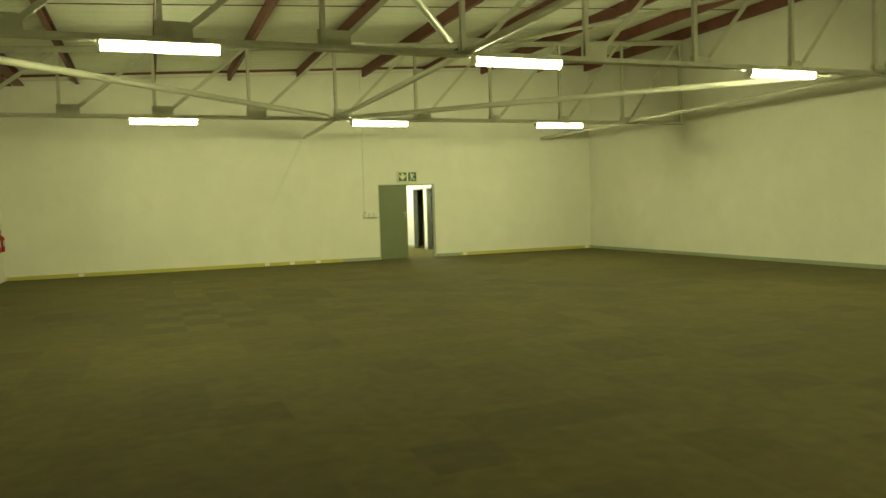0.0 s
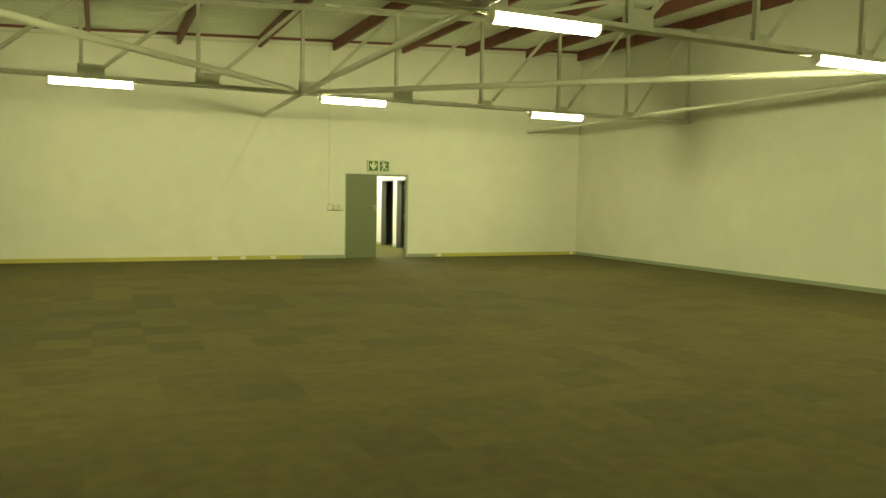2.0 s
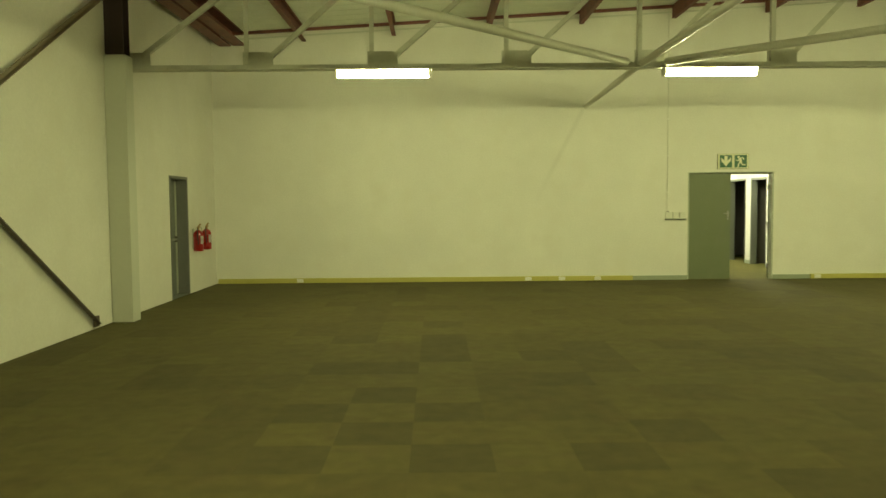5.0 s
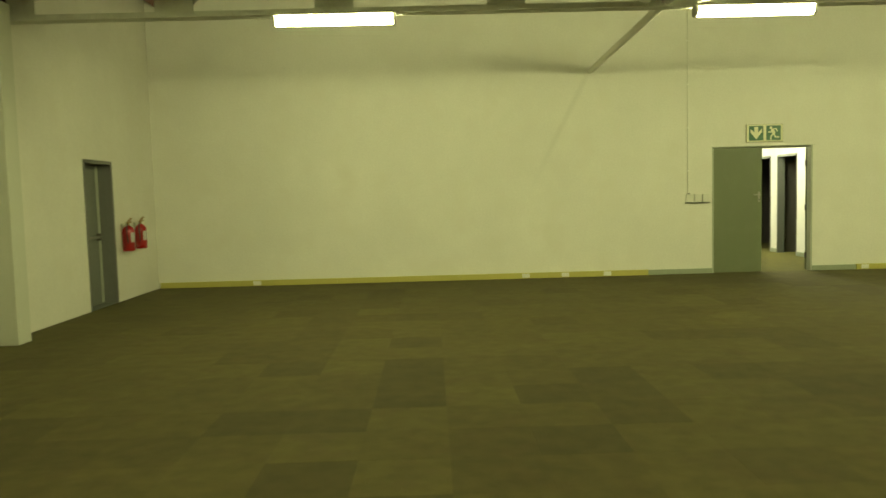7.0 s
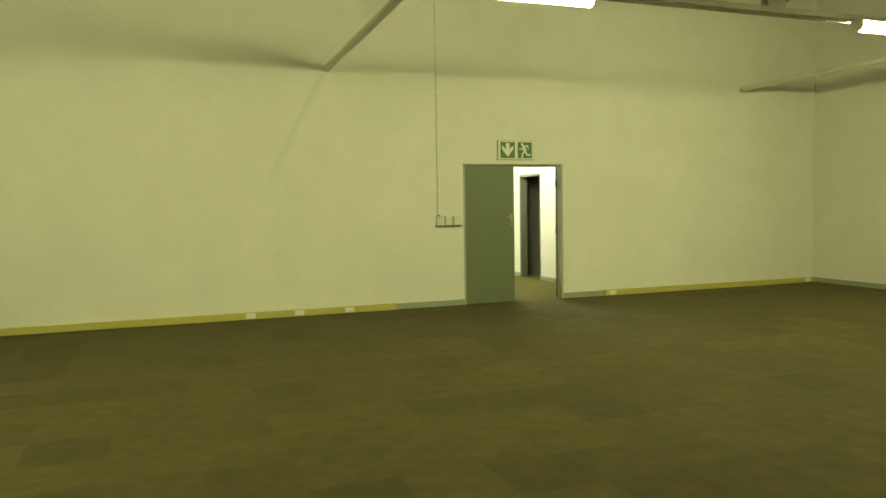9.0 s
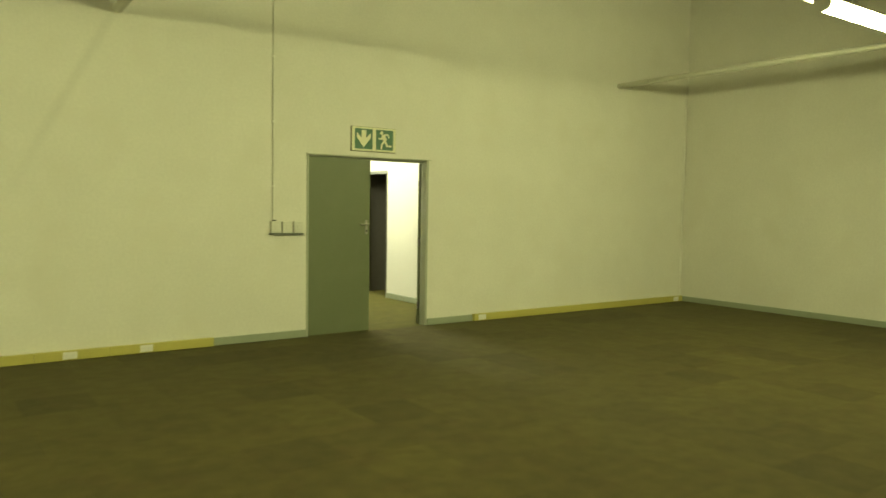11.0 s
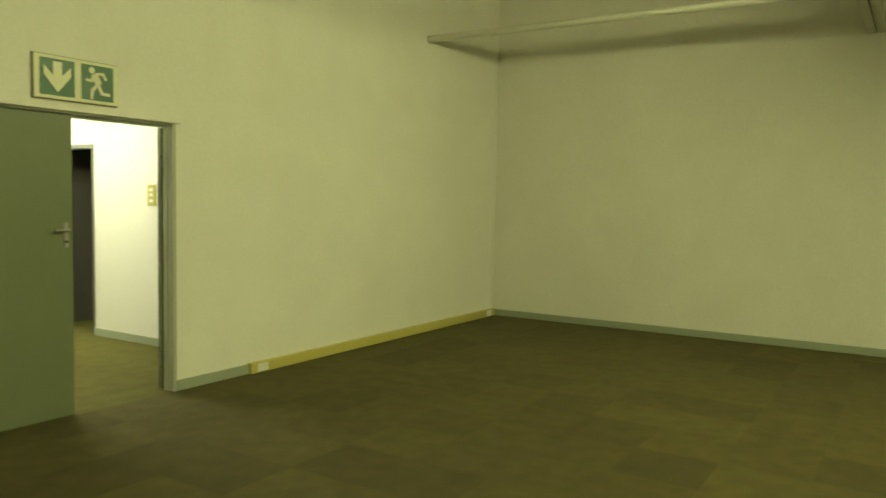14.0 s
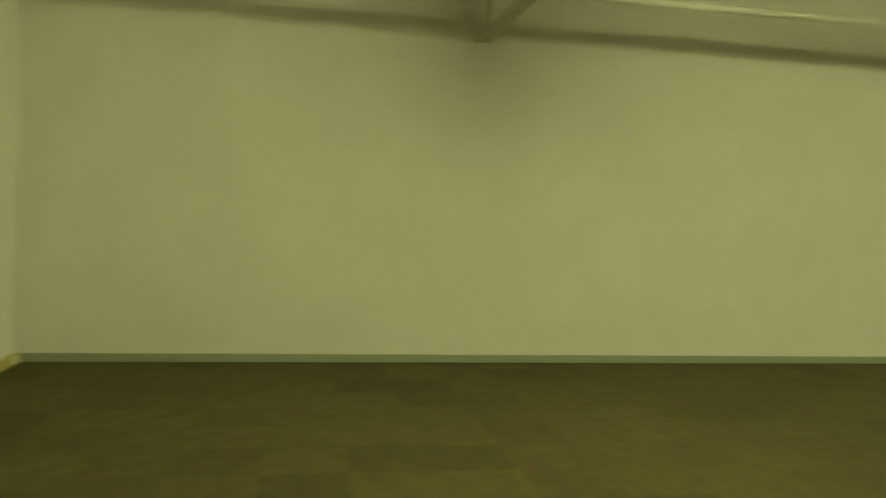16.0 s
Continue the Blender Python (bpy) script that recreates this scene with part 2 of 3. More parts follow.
def add_prism(bm, poly, to_a, to_b):
    """A prism between two copies of a polygon, mapped by to_a and to_b."""
    a = [bm.verts.new(to_a(p)) for p in poly]
    b = [bm.verts.new(to_b(p)) for p in poly]
    bm.faces.new(a), bm.faces.new(list(reversed(b)))
    for i in range(len(poly)):
        j = (i + 1) % len(poly)
        bm.faces.new((a[j], a[i], b[i], b[j]))
    bmesh.ops.recalc_face_normals(bm, faces=bm.faces)
    return bm


def add_bar(bm, p, q, w, h, up=(0, 0, 1)):
    """A bar from p to q, w across and h along up."""
    p, q, up = Vector(p), Vector(q), Vector(up)
    d = (q - p).normalized()
    side = d.cross(up).normalized()
    upn = side.cross(d).normalized()
    poly = [(-w / 2, -h / 2), (w / 2, -h / 2), (w / 2, h / 2), (-w / 2, h / 2)]
    return add_prism(bm, poly, lambda c: p + side * c[0] + upn * c[1], lambda c: q + side * c[0] + upn * c[1])


def add_angle(bm, p, q, leg, t, up=(0, 0, 1), flip=1):
    """An L-section from p to q with its heel at p."""
    p, q, up = Vector(p), Vector(q), Vector(up)
    d = (q - p).normalized()
    side = d.cross(up).normalized() * flip
    upn = up - d * d.dot(up)
    upn.normalize()
    poly = [(0, 0), (leg, 0), (leg, t), (t, t), (t, leg), (0, leg)]
    return add_prism(bm, poly, lambda c: p + side * c[0] + upn * c[1], lambda c: q + side * c[0] + upn * c[1])


def add_tube(bm, p, q, r, n=16, r2=None):
    p, q = Vector(p), Vector(q)
    d = q - p
    m = Matrix.Translation((p + q) / 2) @ d.to_track_quat("Z", "Y").to_matrix().to_4x4()
    bmesh.ops.create_cone(bm, cap_ends=True, segments=n, radius1=r, radius2=r if r2 is None else r2, depth=d.length, matrix=m)
    return bm


def lathe(bm, profile, n=20, at=(0, 0, 0)):
    """A turned body from (radius, height) pairs."""
    rings = []
    for r, z in profile:
        rings.append([bm.verts.new((at[0] + r * math.cos(2 * math.pi * k / n), at[1] + r * math.sin(2 * math.pi * k / n), at[2] + z)) for k in range(n)])
    for a, b in zip(rings, rings[1:]):
        for k in range(n):
            bm.faces.new((a[k], a[(k + 1) % n], b[(k + 1) % n], b[k]))
    bm.faces.new(list(reversed(rings[0]))), bm.faces.new(rings[-1])
    return bm


def mesh_object(name, bm, material, smooth=False):
    me = bpy.data.meshes.new(name)
    if smooth:
        for f in bm.faces:
            f.smooth = True
    bm.to_mesh(me)
    bm.free()
    me.materials.append(material)
    if smooth:
        me.set_sharp_from_angle(angle=radians(40))
    return new(name, me)


def part(name, bm, material, parent, label="", smooth=False):
    ob = mesh_object(name, bm, material, smooth)
    ob.parent = parent
    if label:
        tagged(ob, label)
    return ob


def thing(name, label, category, group="", kind="", at=(0, 0, 0)):
    ob = new(name)
    ob.location = at
    ob.empty_display_size = 0.1
    return tagged(ob, label, category, group, kind)


def structure(name, bm, material, label, category):
    return tagged(mesh_object(name, bm, material), label, category, kind="structure")


# ---- walls, floor, roof ----
def wall_piece(bm, x0, x1, z0, y0, y1, top=None):
    poly = [(x0, z0), (x1, z0), (x1, (top or roof_z(x1) - 0.002)), (x0, (top or roof_z(x0) - 0.002))]
    return add_prism(bm, poly, lambda c: Vector((c[0], y0, c[1])), lambda c: Vector((c[0], y1, c[1])))


T, TN = 0.23, 0.12
bm = bmesh.new()
wall_piece(bm, XL - T, 0.0, -0.1, YB, YB + TN)
wall_piece(bm, DOOR_W, XR + T, -0.1, YB, YB + TN)
wall_piece(bm, 0.0, DOOR_W, DOOR_H, YB, YB + TN)
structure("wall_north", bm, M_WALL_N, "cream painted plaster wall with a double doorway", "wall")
bm = bmesh.new()
wall_piece(bm, XL - T, XR + T, -0.1, YF - T, YF)
structure("wall_south", bm, M_WALL, "cream painted plaster end wall", "wall")
bm = bmesh.new()
add_box(bm, XR, XR + T, YF, YB, -0.1, roof_z(XR) - 0.004)
structure("wall_east", bm, M_WALL, "plain cream painted plaster wall", "wall")
LD0, LD1, LDH = -2.49, -1.615, 2.0
bm = bmesh.new()
add_box(bm, XL - T, XL, YF, LD0, -0.1, roof_z(XL) - 0.004)
add_box(bm, XL - T, XL, LD1, YB, -0.1, roof_z(XL) - 0.004)
add_box(bm, XL - T, XL, LD0, LD1, LDH, roof_z(XL) - 0.004)
structure("wall_west", bm, M_WALL, "cream painted plaster wall with a recessed door", "wall")

# roof sheet with ribs that run down the slope
bm = bmesh.new()
pitch, prof = 0.343, ((0.0, 0.0), (0.12, 0.0), (0.145, 0.009), (0.195, 0.009), (0.22, 0.0))
ys = []
y = YF - 0.3
while y < YB + 0.35:
    ys += [(y + a, h) for a, h in prof]
    y += pitch
xa, xb = XL - 0.35, XR + 0.35
low = [(bm.verts.new((xa, y, roof_z(xa) + h)), bm.verts.new((xb, y, roof_z(xb) + h))) for y, h in ys]
high = [(bm.verts.new((xa, y, roof_z(xa) + h + 0.06)), bm.verts.new((xb, y, roof_z(xb) + h + 0.06))) for y, h in ys]
for i in range(len(ys) - 1):
    bm.faces.new((low[i][0], low[i][1], low[i + 1][1], low[i + 1][0]))
    bm.faces.new((high[i][0], high[i + 1][0], high[i + 1][1], high[i][1]))
for k in (0, 1):
    for i in range(len(ys) - 1):
        bm.faces.new((low[i][k], low[i + 1][k], high[i + 1][k], high[i][k]))
for i in (0, len(ys) - 1):
    bm.faces.new((low[i][0], low[i][1], high[i][1], high[i][0]))
bmesh.ops.recalc_face_normals(bm, faces=bm.faces)
structure("ceiling", bm, M_ROOF, "pale ribbed metal roof sheeting seen from below", "ceiling")

# floor slab under the carpet tiles
bm = box(XL - T, XR + T, YF - T, CY1 + 0.3, -0.25, -0.010)
floor = structure("floor", bm, M_SLAB, "brown carpet tiles of uneven shade", "floor")

# corridor behind the double door
bm = bmesh.new()
D1, D2, DH = (2.66, 3.52), (3.83, 4.88), 2.06
for a, b in ((YB + TN, D1[0]), (D1[1], D2[0]), (D2[1], CY1)):
    add_box(bm, CX1, CX1 + 0.12, a, b, -0.05, CZ)
for a, b in (D1, D2):
    add_box(bm, CX1, CX1 + 0.12, a, b, DH, CZ)
structure("wall_corridor_east", bm, M_WALL_C, "white corridor wall with two dark doorways", "wall")
structure("wall_corridor_west", box(CX0 - 0.12, CX0, YB + TN, CY1, -0.05, CZ), M_WALL_C, "plain white corridor wall", "wall")
structure("wall_corridor_end", box(CX0 - 0.12, CX1 + 0.12, CY1, CY1 + 0.12, -0.05, CZ), M_WALL_C, "plain white wall at the end of the corridor", "wall")
structure("ceiling_corridor", box(CX0 - 0.12, CX1 + 0.12, YB + TN, CY1 + 0.12, CZ, CZ + 0.1), M_WALL_C, "flat white corridor ceiling", "ceiling")
# unlit rooms behind the two doorways, their darkness put into the wall colour
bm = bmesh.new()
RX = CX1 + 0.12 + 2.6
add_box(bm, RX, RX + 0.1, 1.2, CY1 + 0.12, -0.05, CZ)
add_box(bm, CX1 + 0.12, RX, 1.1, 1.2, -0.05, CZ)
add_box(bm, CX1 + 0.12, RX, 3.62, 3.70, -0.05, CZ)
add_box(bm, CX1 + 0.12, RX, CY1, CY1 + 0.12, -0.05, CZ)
structure("wall_side_rooms", bm, M_DARK, "walls of unlit side rooms, darkness put into their colour", "wall")
structure("ceiling_side_rooms", box(CX1 + 0.12, RX + 0.1, 1.1, CY1 + 0.12, CZ, CZ + 0.1), M_DARK, "ceiling of unlit side rooms, darkness put into its colour", "ceiling")


def door_lining(name, y0, y1):
    """Steel lining of a doorway in the corridor's wall."""
    f = thing(name, "grey steel door frame of a dark open doorway", "door frame", kind="structure")
    x0, x1 = CX1 - 0.012, CX1 + 0.14
    part("jamb", box(x0, x1, y0, y0 + 0.02, 0, DH, 0.004), M_LINING, f)
    part("jamb", box(x0, x1, y1 - 0.045, y1, 0, DH, 0.004), M_LINING, f)
    part("head", box(x0, x1, y0 + 0.02, y1 - 0.045, DH - 0.045, DH, 0.004), M_LINING, f)
    return f


door_lining("door_1", *D1)
door_lining("door_2", *D2)


def skirting(name, x0, x1, y0, y1, h=0.085):
    return structure(name, box(x0, x1, y0, y1, 0.0, h, 0.006), M_SKIRT, "grey-green painted skirting board", "skirting")


skirting("baseboard_east", XR - 0.018, XR, YF, YB - 0.02)
skirting("baseboard_north", -1.08, -0.004, -0.018, YB)
skirting("baseboard_north_right", DOOR_W + 0.004, 2.40, -0.018, YB)
skirting("baseboard_corridor", CX1 - 0.016, CX1, YB + TN, D1[0])
skirting("baseboard_corridor_mid", CX1 - 0.016, CX1, D1[1], D2[0])
skirting("baseboard_corridor_far", CX1 - 0.016, CX1, D2[1], CY1)
skirting("baseboard_corridor_end", CX0, CX1 - 0.016, CY1 - 0.016, CY1)

# red angle where the roof meets the door wall
bm = bmesh.new()
add_bar(bm, (XL, -0.03, roof_z(XL) - 0.03), (XR, -0.03, roof_z(XR) - 0.03), 0.06, 0.05)
structure("trim_roof_edge", bm, M_RED, "thin red oxide steel angle along the roof edge", "trim")


bm = bmesh.new()
add_bar(bm, (XL, -0.012, roof_z(XL) - 0.135), (XR, -0.012, roof_z(XR) - 0.135), 0.024, 0.022)
structure("trim_wall_head", bm, M_COLUMN, "thin pale batten under the roof edge", "trim")


# ---- roof steel ----
VERT = (-7.38, -5.72, -3.93, -2.15, -0.36, 1.44, 3.24, 4.98, 6.70)


def build_truss():
    """A truss along x, with its axis at y = 0."""
    t = thing("roof_truss", "grey painted steel lattice roof truss with gusset plates", "roof truss", group="trusses under the roof")
    left, right = XL + 0.06, XR - 0.003
    bm = bmesh.new()
    for s in (-1, 1):
        add_angle(bm, (left, s * 0.006, CHORD - 0.045), (right, s * 0.006, CHORD - 0.045), 0.075, 0.008, flip=-s)
    part("bottom_chord", bm, M_STEEL, t)
    bm = bmesh.new()
    a, b = (left, purlin_z(left) - 0.004), (right, purlin_z(right) - 0.004)
    for s in (-1, 1):
        p = [Vector((x, s * 0.006, z)) for x, z in (a, b)]
        add_bar(bm, p[0] + Vector((0, s * 0.045, -0.006)), p[1] + Vector((0, s * 0.045, -0.006)), 0.09, 0.012)
        add_bar(bm, p[0] + Vector((0, s * 0.006, -0.058)), p[1] + Vector((0, s * 0.006, -0.058)), 0.012, 0.092)
    part("top_chord", bm, M_STEEL, t)
    xs = (left,) + VERT
    for i, x in enumerate(VERT):
        bm = bmesh.new()
        add_angle(bm, (x - 0.03, -0.05, CHORD + 0.03), (x - 0.03, -0.05, purlin_z(x) - 0.10), 0.06, 0.007, up=(0, 1, 0), flip=-1)
        part("vertical", bm, M_STEEL, t)
    for i in range(len(VERT)):
        x0, x1 = xs[i] + (0.30 if i else 0.26), xs[i + 1] - 0.06
        bm = bmesh.new()
        add_angle(bm, (x0, 0.014, CHORD + 0.10), (x1, 0.014, purlin_z(x1) - 0.12), 0.065, 0.007, up=(0, 1, 0), flip=1)
        part("diagonal", bm, M_STEEL, t)
    for i, x in enumerate(xs[:-1]):
        bm = bmesh.new()
        x0 = x - (0.06 if i else 0.0)
        w, h = (0.40, 0.20) if i < 6 else (0.30, 0.12)
        poly = [(x0, CHORD - 0.03), (x0 + w, CHORD - 0.03), (x0 + w, CHORD + h * 0.9), (x0 + w - 0.06, CHORD + h), (x0, CHORD + h)]
        add_prism(bm, poly, lambda c: Vector((c[0], -0.008, c[1])), lambda c: Vector((c[0], 0.008, c[1])))
        part("gusset_plate", bm, M_STEEL, t)
    return t


truss = build_truss()
truss.location.y = TY[0]
for y in TY[1:]:
    copy_thing(truss, pose(0, y, 0))

PURLINS = (-8.73, -7.36, -5.65, -3.85, -2.08, -0.31, 1.47, 3.23, 5.03, 6.68)


def build_purlin(x, double):
    label = "paired red oxide steel roof purlins" if double else "red oxide painted steel channel purlin"
    t = thing("purlin", label, "purlin", group="purlins under the roof", at=(x, 0, 0))
    for k, dx in enumerate((-0.13, 0.13) if double else (0.0,)):
        z0, z1 = purlin_z(x + dx), roof_z(x + dx) - 0.004
        w = 0.22 if double else 0.075
        bm = bmesh.new()
        s = 0.006
        h = z1 - z0
        poly = [(-w / 2, 0), (w / 2, 0), (w / 2, 0.03), (w / 2 - s, 0.03), (w / 2 - s, s), (-w / 2 + s, s), (-w / 2 + s, h - s), (w / 2 - s, h - s), (w / 2 - s, h - 0.03), (w / 2, h - 0.03), (w / 2, h), (-w / 2, h)]
        add_prism(bm, poly, lambda c: Vector((dx + c[0], YF + 0.02, z0 + c[1])), lambda c: Vector((dx + c[0], YB - 0.005, z0 + c[1])))
        part("channel", bm, M_RED, t)
    return t


for i, x in enumerate(PURLINS):
    build_purlin(x, i == 0)


for y in (-6.85, -14.3):
    rod = thing("sag_rod", "thin dark red steel rod across the purlins", "rod", group="rods across the purlins")
    part("rod", add_tube(bmesh.new(), (PURLINS[1], y, roof_z(PURLINS[1]) - 0.10), (PURLINS[-1], y, roof_z(PURLINS[-1]) - 0.10), 0.010, 8), M_RED, rod, smooth=True)
tag = tagged(mesh_object("truss_tag", box(-1.76, -1.48, TY[0] - 0.105, TY[0] - 0.0965, purlin_z(-1.6) - 0.035, purlin_z(-1.6) + 0.008, 0.002), M_WHITE), "small white tag on the truss top chord", "tag")


def brace_tube(p, q, r=0.045, label="pale painted steel bracing tube under the trusses", ends=True):
    t = thing("bracing_tube", label, "bracing", group="bracing tubes between trusses")
    p, q = Vector(p), Vector(q)
    part("tube", add_tube(bmesh.new(), p, q, r, 18), M_TUBE, t, smooth=True)
    if ends:
        d = (q - p).normalized()
        for e, s in ((p, 1), (q, -1)):
            bm = bmesh.new()
            add_bar(bm, e - d * s * 0.10, e + d * s * 0.06, 0.09, 0.012)
            part("end_plate", bm, M_STEEL, t)
    return t


BZ = CHORD + 0.003
NX = -2.13
brace_tube((NX, TY[0] + 0.12, BZ), (NX + 0.14, -0.004, BZ), ends=False)
brace_tube((NX, TY[1] + 0.12, BZ), (NX, TY[0] - 0.12, BZ))
brace_tube((NX, TY[2] + 0.12, BZ), (NX, TY[1] - 0.12, BZ))
brace_tube((NX, YF + 0.004, BZ), (NX, TY[2] - 0.12, BZ), ends=False)
brace_tube((XL + 0.20, TY[1] + 0.16, BZ), (NX - 0.24, TY[0] - 0.22, BZ), r=0.05)
brace_tube((4.62, TY[1] + 0.16, BZ), (NX + 0.28, TY[0] - 0.22, BZ), r=0.05)
brace_tube((-6.3, TY[2] + 0.16, BZ), (NX - 0.45, TY[1] - 0.62, BZ), r=0.042)
rb = [(1.75, TY[0] - 0.10), (6.3, TY[1] + 0.10)]
brace_tube(*[(x, y, purlin_z(x) - 0.05) for x, y in rb], r=0.04, label="pale steel diagonal brace close under the purlins", ends=False)
EX = 5.12
brace_tube((EX, TY[0] + 0.10, BZ), (EX, -0.004, BZ), r=0.038, ends=False)
brace_tube((EX, TY[1] + 0.10, BZ), (EX, TY[0] - 0.10, BZ), r=0.038)
brace_tube((EX, TY[2] + 0.10, BZ), (EX, TY[1] - 0.10, BZ), r=0.038)


def build_column(y):
    c = thing("column", "steel column boxed in pale painted board, dark red steel above", "column", group="columns along the wall")
    part("boxing", box(XL, XL + 0.275, y - 0.38, y - 0.13, 0, 3.46, 0.006), M_COLUMN, c, "pale painted boxing")
    bm = bmesh.new()
    x0, x1, y0, y1, z1 = XL + 0.01, XL + 0.25, y - 0.355, y - 0.15, roof_z(XL) - 0.02
    add_box(bm, x0, x1, y0, y0 + 0.014, 3.46, z1)
    add_box(bm, x0, x1, y1 - 0.014, y1, 3.46, z1)
    add_box(bm, (x0 + x1) / 2 - 0.006, (x0 + x1) / 2 + 0.006, y0 + 0.014, y1 - 0.014, 3.46, z1)
    part("steel_stanchion", bm, M_STANCHION, c, "dark red oxide steel stanchion")
    bm = box(XL + 0.055, XL + 0.075, y - 0.155, y + 0.06, 3.26, 3.58, 0.003)
    part("cleat", bm, M_STEEL, c)
    return c


for y in TY:
    build_column(y)


def wall_strut(p, q, label, material):
    t = thing("wall_brace", label, "bracing", group="cross braces on the wall")
    bm = bmesh.new()
    add_angle(bm, p, q, 0.055, 0.008, up=(1, 0, 0))
    part("angle", bm, material, t)
    for e in (p, q):
        part("foot_plate", box(XL, e[0] + 0.01, e[1] - 0.05, e[1] + 0.05, e[2] - 0.03, e[2] + 0.10, 0.003), material, t)
    return t


M_BRACE = mat("brown_brace_paint", (0.09, 0.065, 0.045), rough=0.55, var=0.15, grain=30, stain=3, bump=0.1)
wall_strut((XL + 0.03, -5.26, 0.06), (XL + 0.03, -10.2, 3.26), "dark brown painted steel angle brace rising from the floor", M_BRACE)
wall_strut((XL + 0.05, -4.86, 4.15), (XL + 0.05, -10.3, 0.84), "pale brown steel angle brace falling from the column head", M_BRACE_PALE)


# ---- fluorescent fittings ----
LAMP_L = 1.26


def capsule_section(w, h, n=10):
    """Rounded lower section of a wrap-round diffuser, flat on top."""
    pts = [(-w / 2, 0.0)]
    for k in range(n + 1):
        a = math.pi + math.pi * k / n
        pts.append((w / 2 * math.cos(a), -h * 0.35 + h * 0.65 * math.sin(a)))
    pts.append((w / 2, 0.0))
    return pts


def build_fitting(glow_mat, name, label, group):
    """A batten with its top at z = 0."""
    t = thing(name, label, "fluorescent light", group=group)
    half = LAMP_L / 2
    bm = bmesh.new()
    sec = [(-0.03, 0.0), (0.03, 0.0), (0.066, -0.016), (0.066, -0.022), (-0.066, -0.022), (-0.066, -0.016)]
    add_prism(bm, sec, lambda c: Vector((-half, c[0], c[1])), lambda c: Vector((half, c[0], c[1])))
    part("housing", bm, M_ENAMEL, t, "white enamelled batten reflector")
    bm = bmesh.new()
    sec = [(a_, b_ - 0.022) for a_, b_ in capsule_section(0.135, 0.098)]
    add_prism(bm, sec, lambda c: Vector((-half + 0.03, c[0], c[1])), lambda c: Vector((half - 0.03, c[0], c[1])))
    part("diffuser", bm, glow_mat, t, "glowing white acrylic diffuser")
    for s in (-1, 1):
        bm = bmesh.new()
        sec2 = [(a_, b_ - 0.022) for a_, b_ in capsule_section(0.142, 0.102)]
        add_prism(bm, sec2, lambda c: Vector((s * half, c[0], c[1])), lambda c: Vector((s * (half - 0.028), c[0], c[1])))
        part("end_cap", bm, M_ENAMEL, t)
    return t


LAMP_Z = CHORD - 0.046
# the pair at TY[2] stays out of view, added to brighten the floor there
LIT = (((-5.57, -1.22, 3.16), TY[0]), ((-5.72, -1.42, 2.98), TY[1]), ((-1.4, 3.0), TY[2]))
spots = [(x, ty - 0.09) for xs, ty in LIT for x in xs]
for glow_mat, x_lo, x_hi in ((M_GLOW_LEFT, -9.0, -4.0), (M_GLOW, -4.0, 2.0), (M_GLOW_RIGHT, 2.0, 6.0)):
    row = [p for p in spots if x_lo < p[0] < x_hi]
    first = build_fitting(glow_mat, "fluorescent_light", "white fluorescent batten with glowing diffuser fixed under a truss", "lights under the trusses")
    first.location = (*row[0], LAMP_Z)
    for x, y in row[1:]:
        copy_thing(first, pose(x, y, LAMP_Z))
inner = build_fitting(M_GLOW_C, "fluorescent_light", "white fluorescent batten glowing on the corridor ceiling", "corridor lights")
inner.location = (1.6, 2.5, CZ)
copy_thing(inner, pose(1.6, 5.4, CZ))


# ---- double door ----
frame_1 = thing("door_frame", "grey-green pressed steel frame of the double door", "door frame", kind="structure")
FW, FD = 0.024, 0.10
for x0, x1 in ((0.0, FW), (DOOR_W - FW - 0.008, DOOR_W)):
    bm = box(x0, x1, -0.012, FD, 0, DOOR_H, 0.004)
    part("jamb", bm, M_FRAME, frame_1)
for x0, x1 in ((FW, FW + 0.014), (DOOR_W - FW - 0.014, DOOR_W - FW - 0.008)):
    part("door_stop", box(x0, x1, 0.05, FD, 0, DOOR_H - FW, 0.003), M_FRAME, frame_1)
part("head", box(FW, DOOR_W - FW - 0.008, 0.0, FD, DOOR_H - 0.012, DOOR_H, 0.003), M_FRAME, frame_1)
part("door_stop", box(FW + 0.014, DOOR_W - FW - 0.014, 0.052, FD, DOOR_H - 0.030, DOOR_H - 0.0125, 0.003), M_FRAME, frame_1)
# paler than the frame: the lit edge of the ledge is put into its colour
part("drip_ledge", box(-0.008, DOOR_W + 0.028, -0.034, -0.0005, DOOR_H + 0.001, DOOR_H + 0.013, 0.003), M_COLUMN, frame_1, "thin ledge over the door frame, highlight put into its pale paint")


def door_handle(parent, x, y, z, s):
    bm = box(x - 0.018, x + 0.018, y - 0.008, y, z - 0.12, z + 0.05, 0.003)
    plate = part("handle_plate", bm, M_CHROME, parent, "satin metal lock plate")
    bm = bmesh.new()
    add_tube(bm, (x, y - 0.006, z), (x, y - 0.05, z), 0.009, 12)
    add_tube(bm, (x + 0.008 * s, y - 0.046, z), (x - 0.10 * s, y - 0.046, z), 0.009, 12)
    part("lever", bm, M_CHROME, plate, smooth=True)
    bm = bmesh.new()
    add_tube(bm, (x, y - 0.0085, z - 0.08), (x, y - 0.012, z - 0.08), 0.010, 12)
    part("lock_cylinder", bm, M_BLACK, plate, smooth=True)
    return plate


leaf_w = (DOOR_W - 2 * FW) / 2 - 0.003
closed = thing("door_leaf", "closed green-grey painted door leaf with lever handle", "door", group="leaves of the double door")
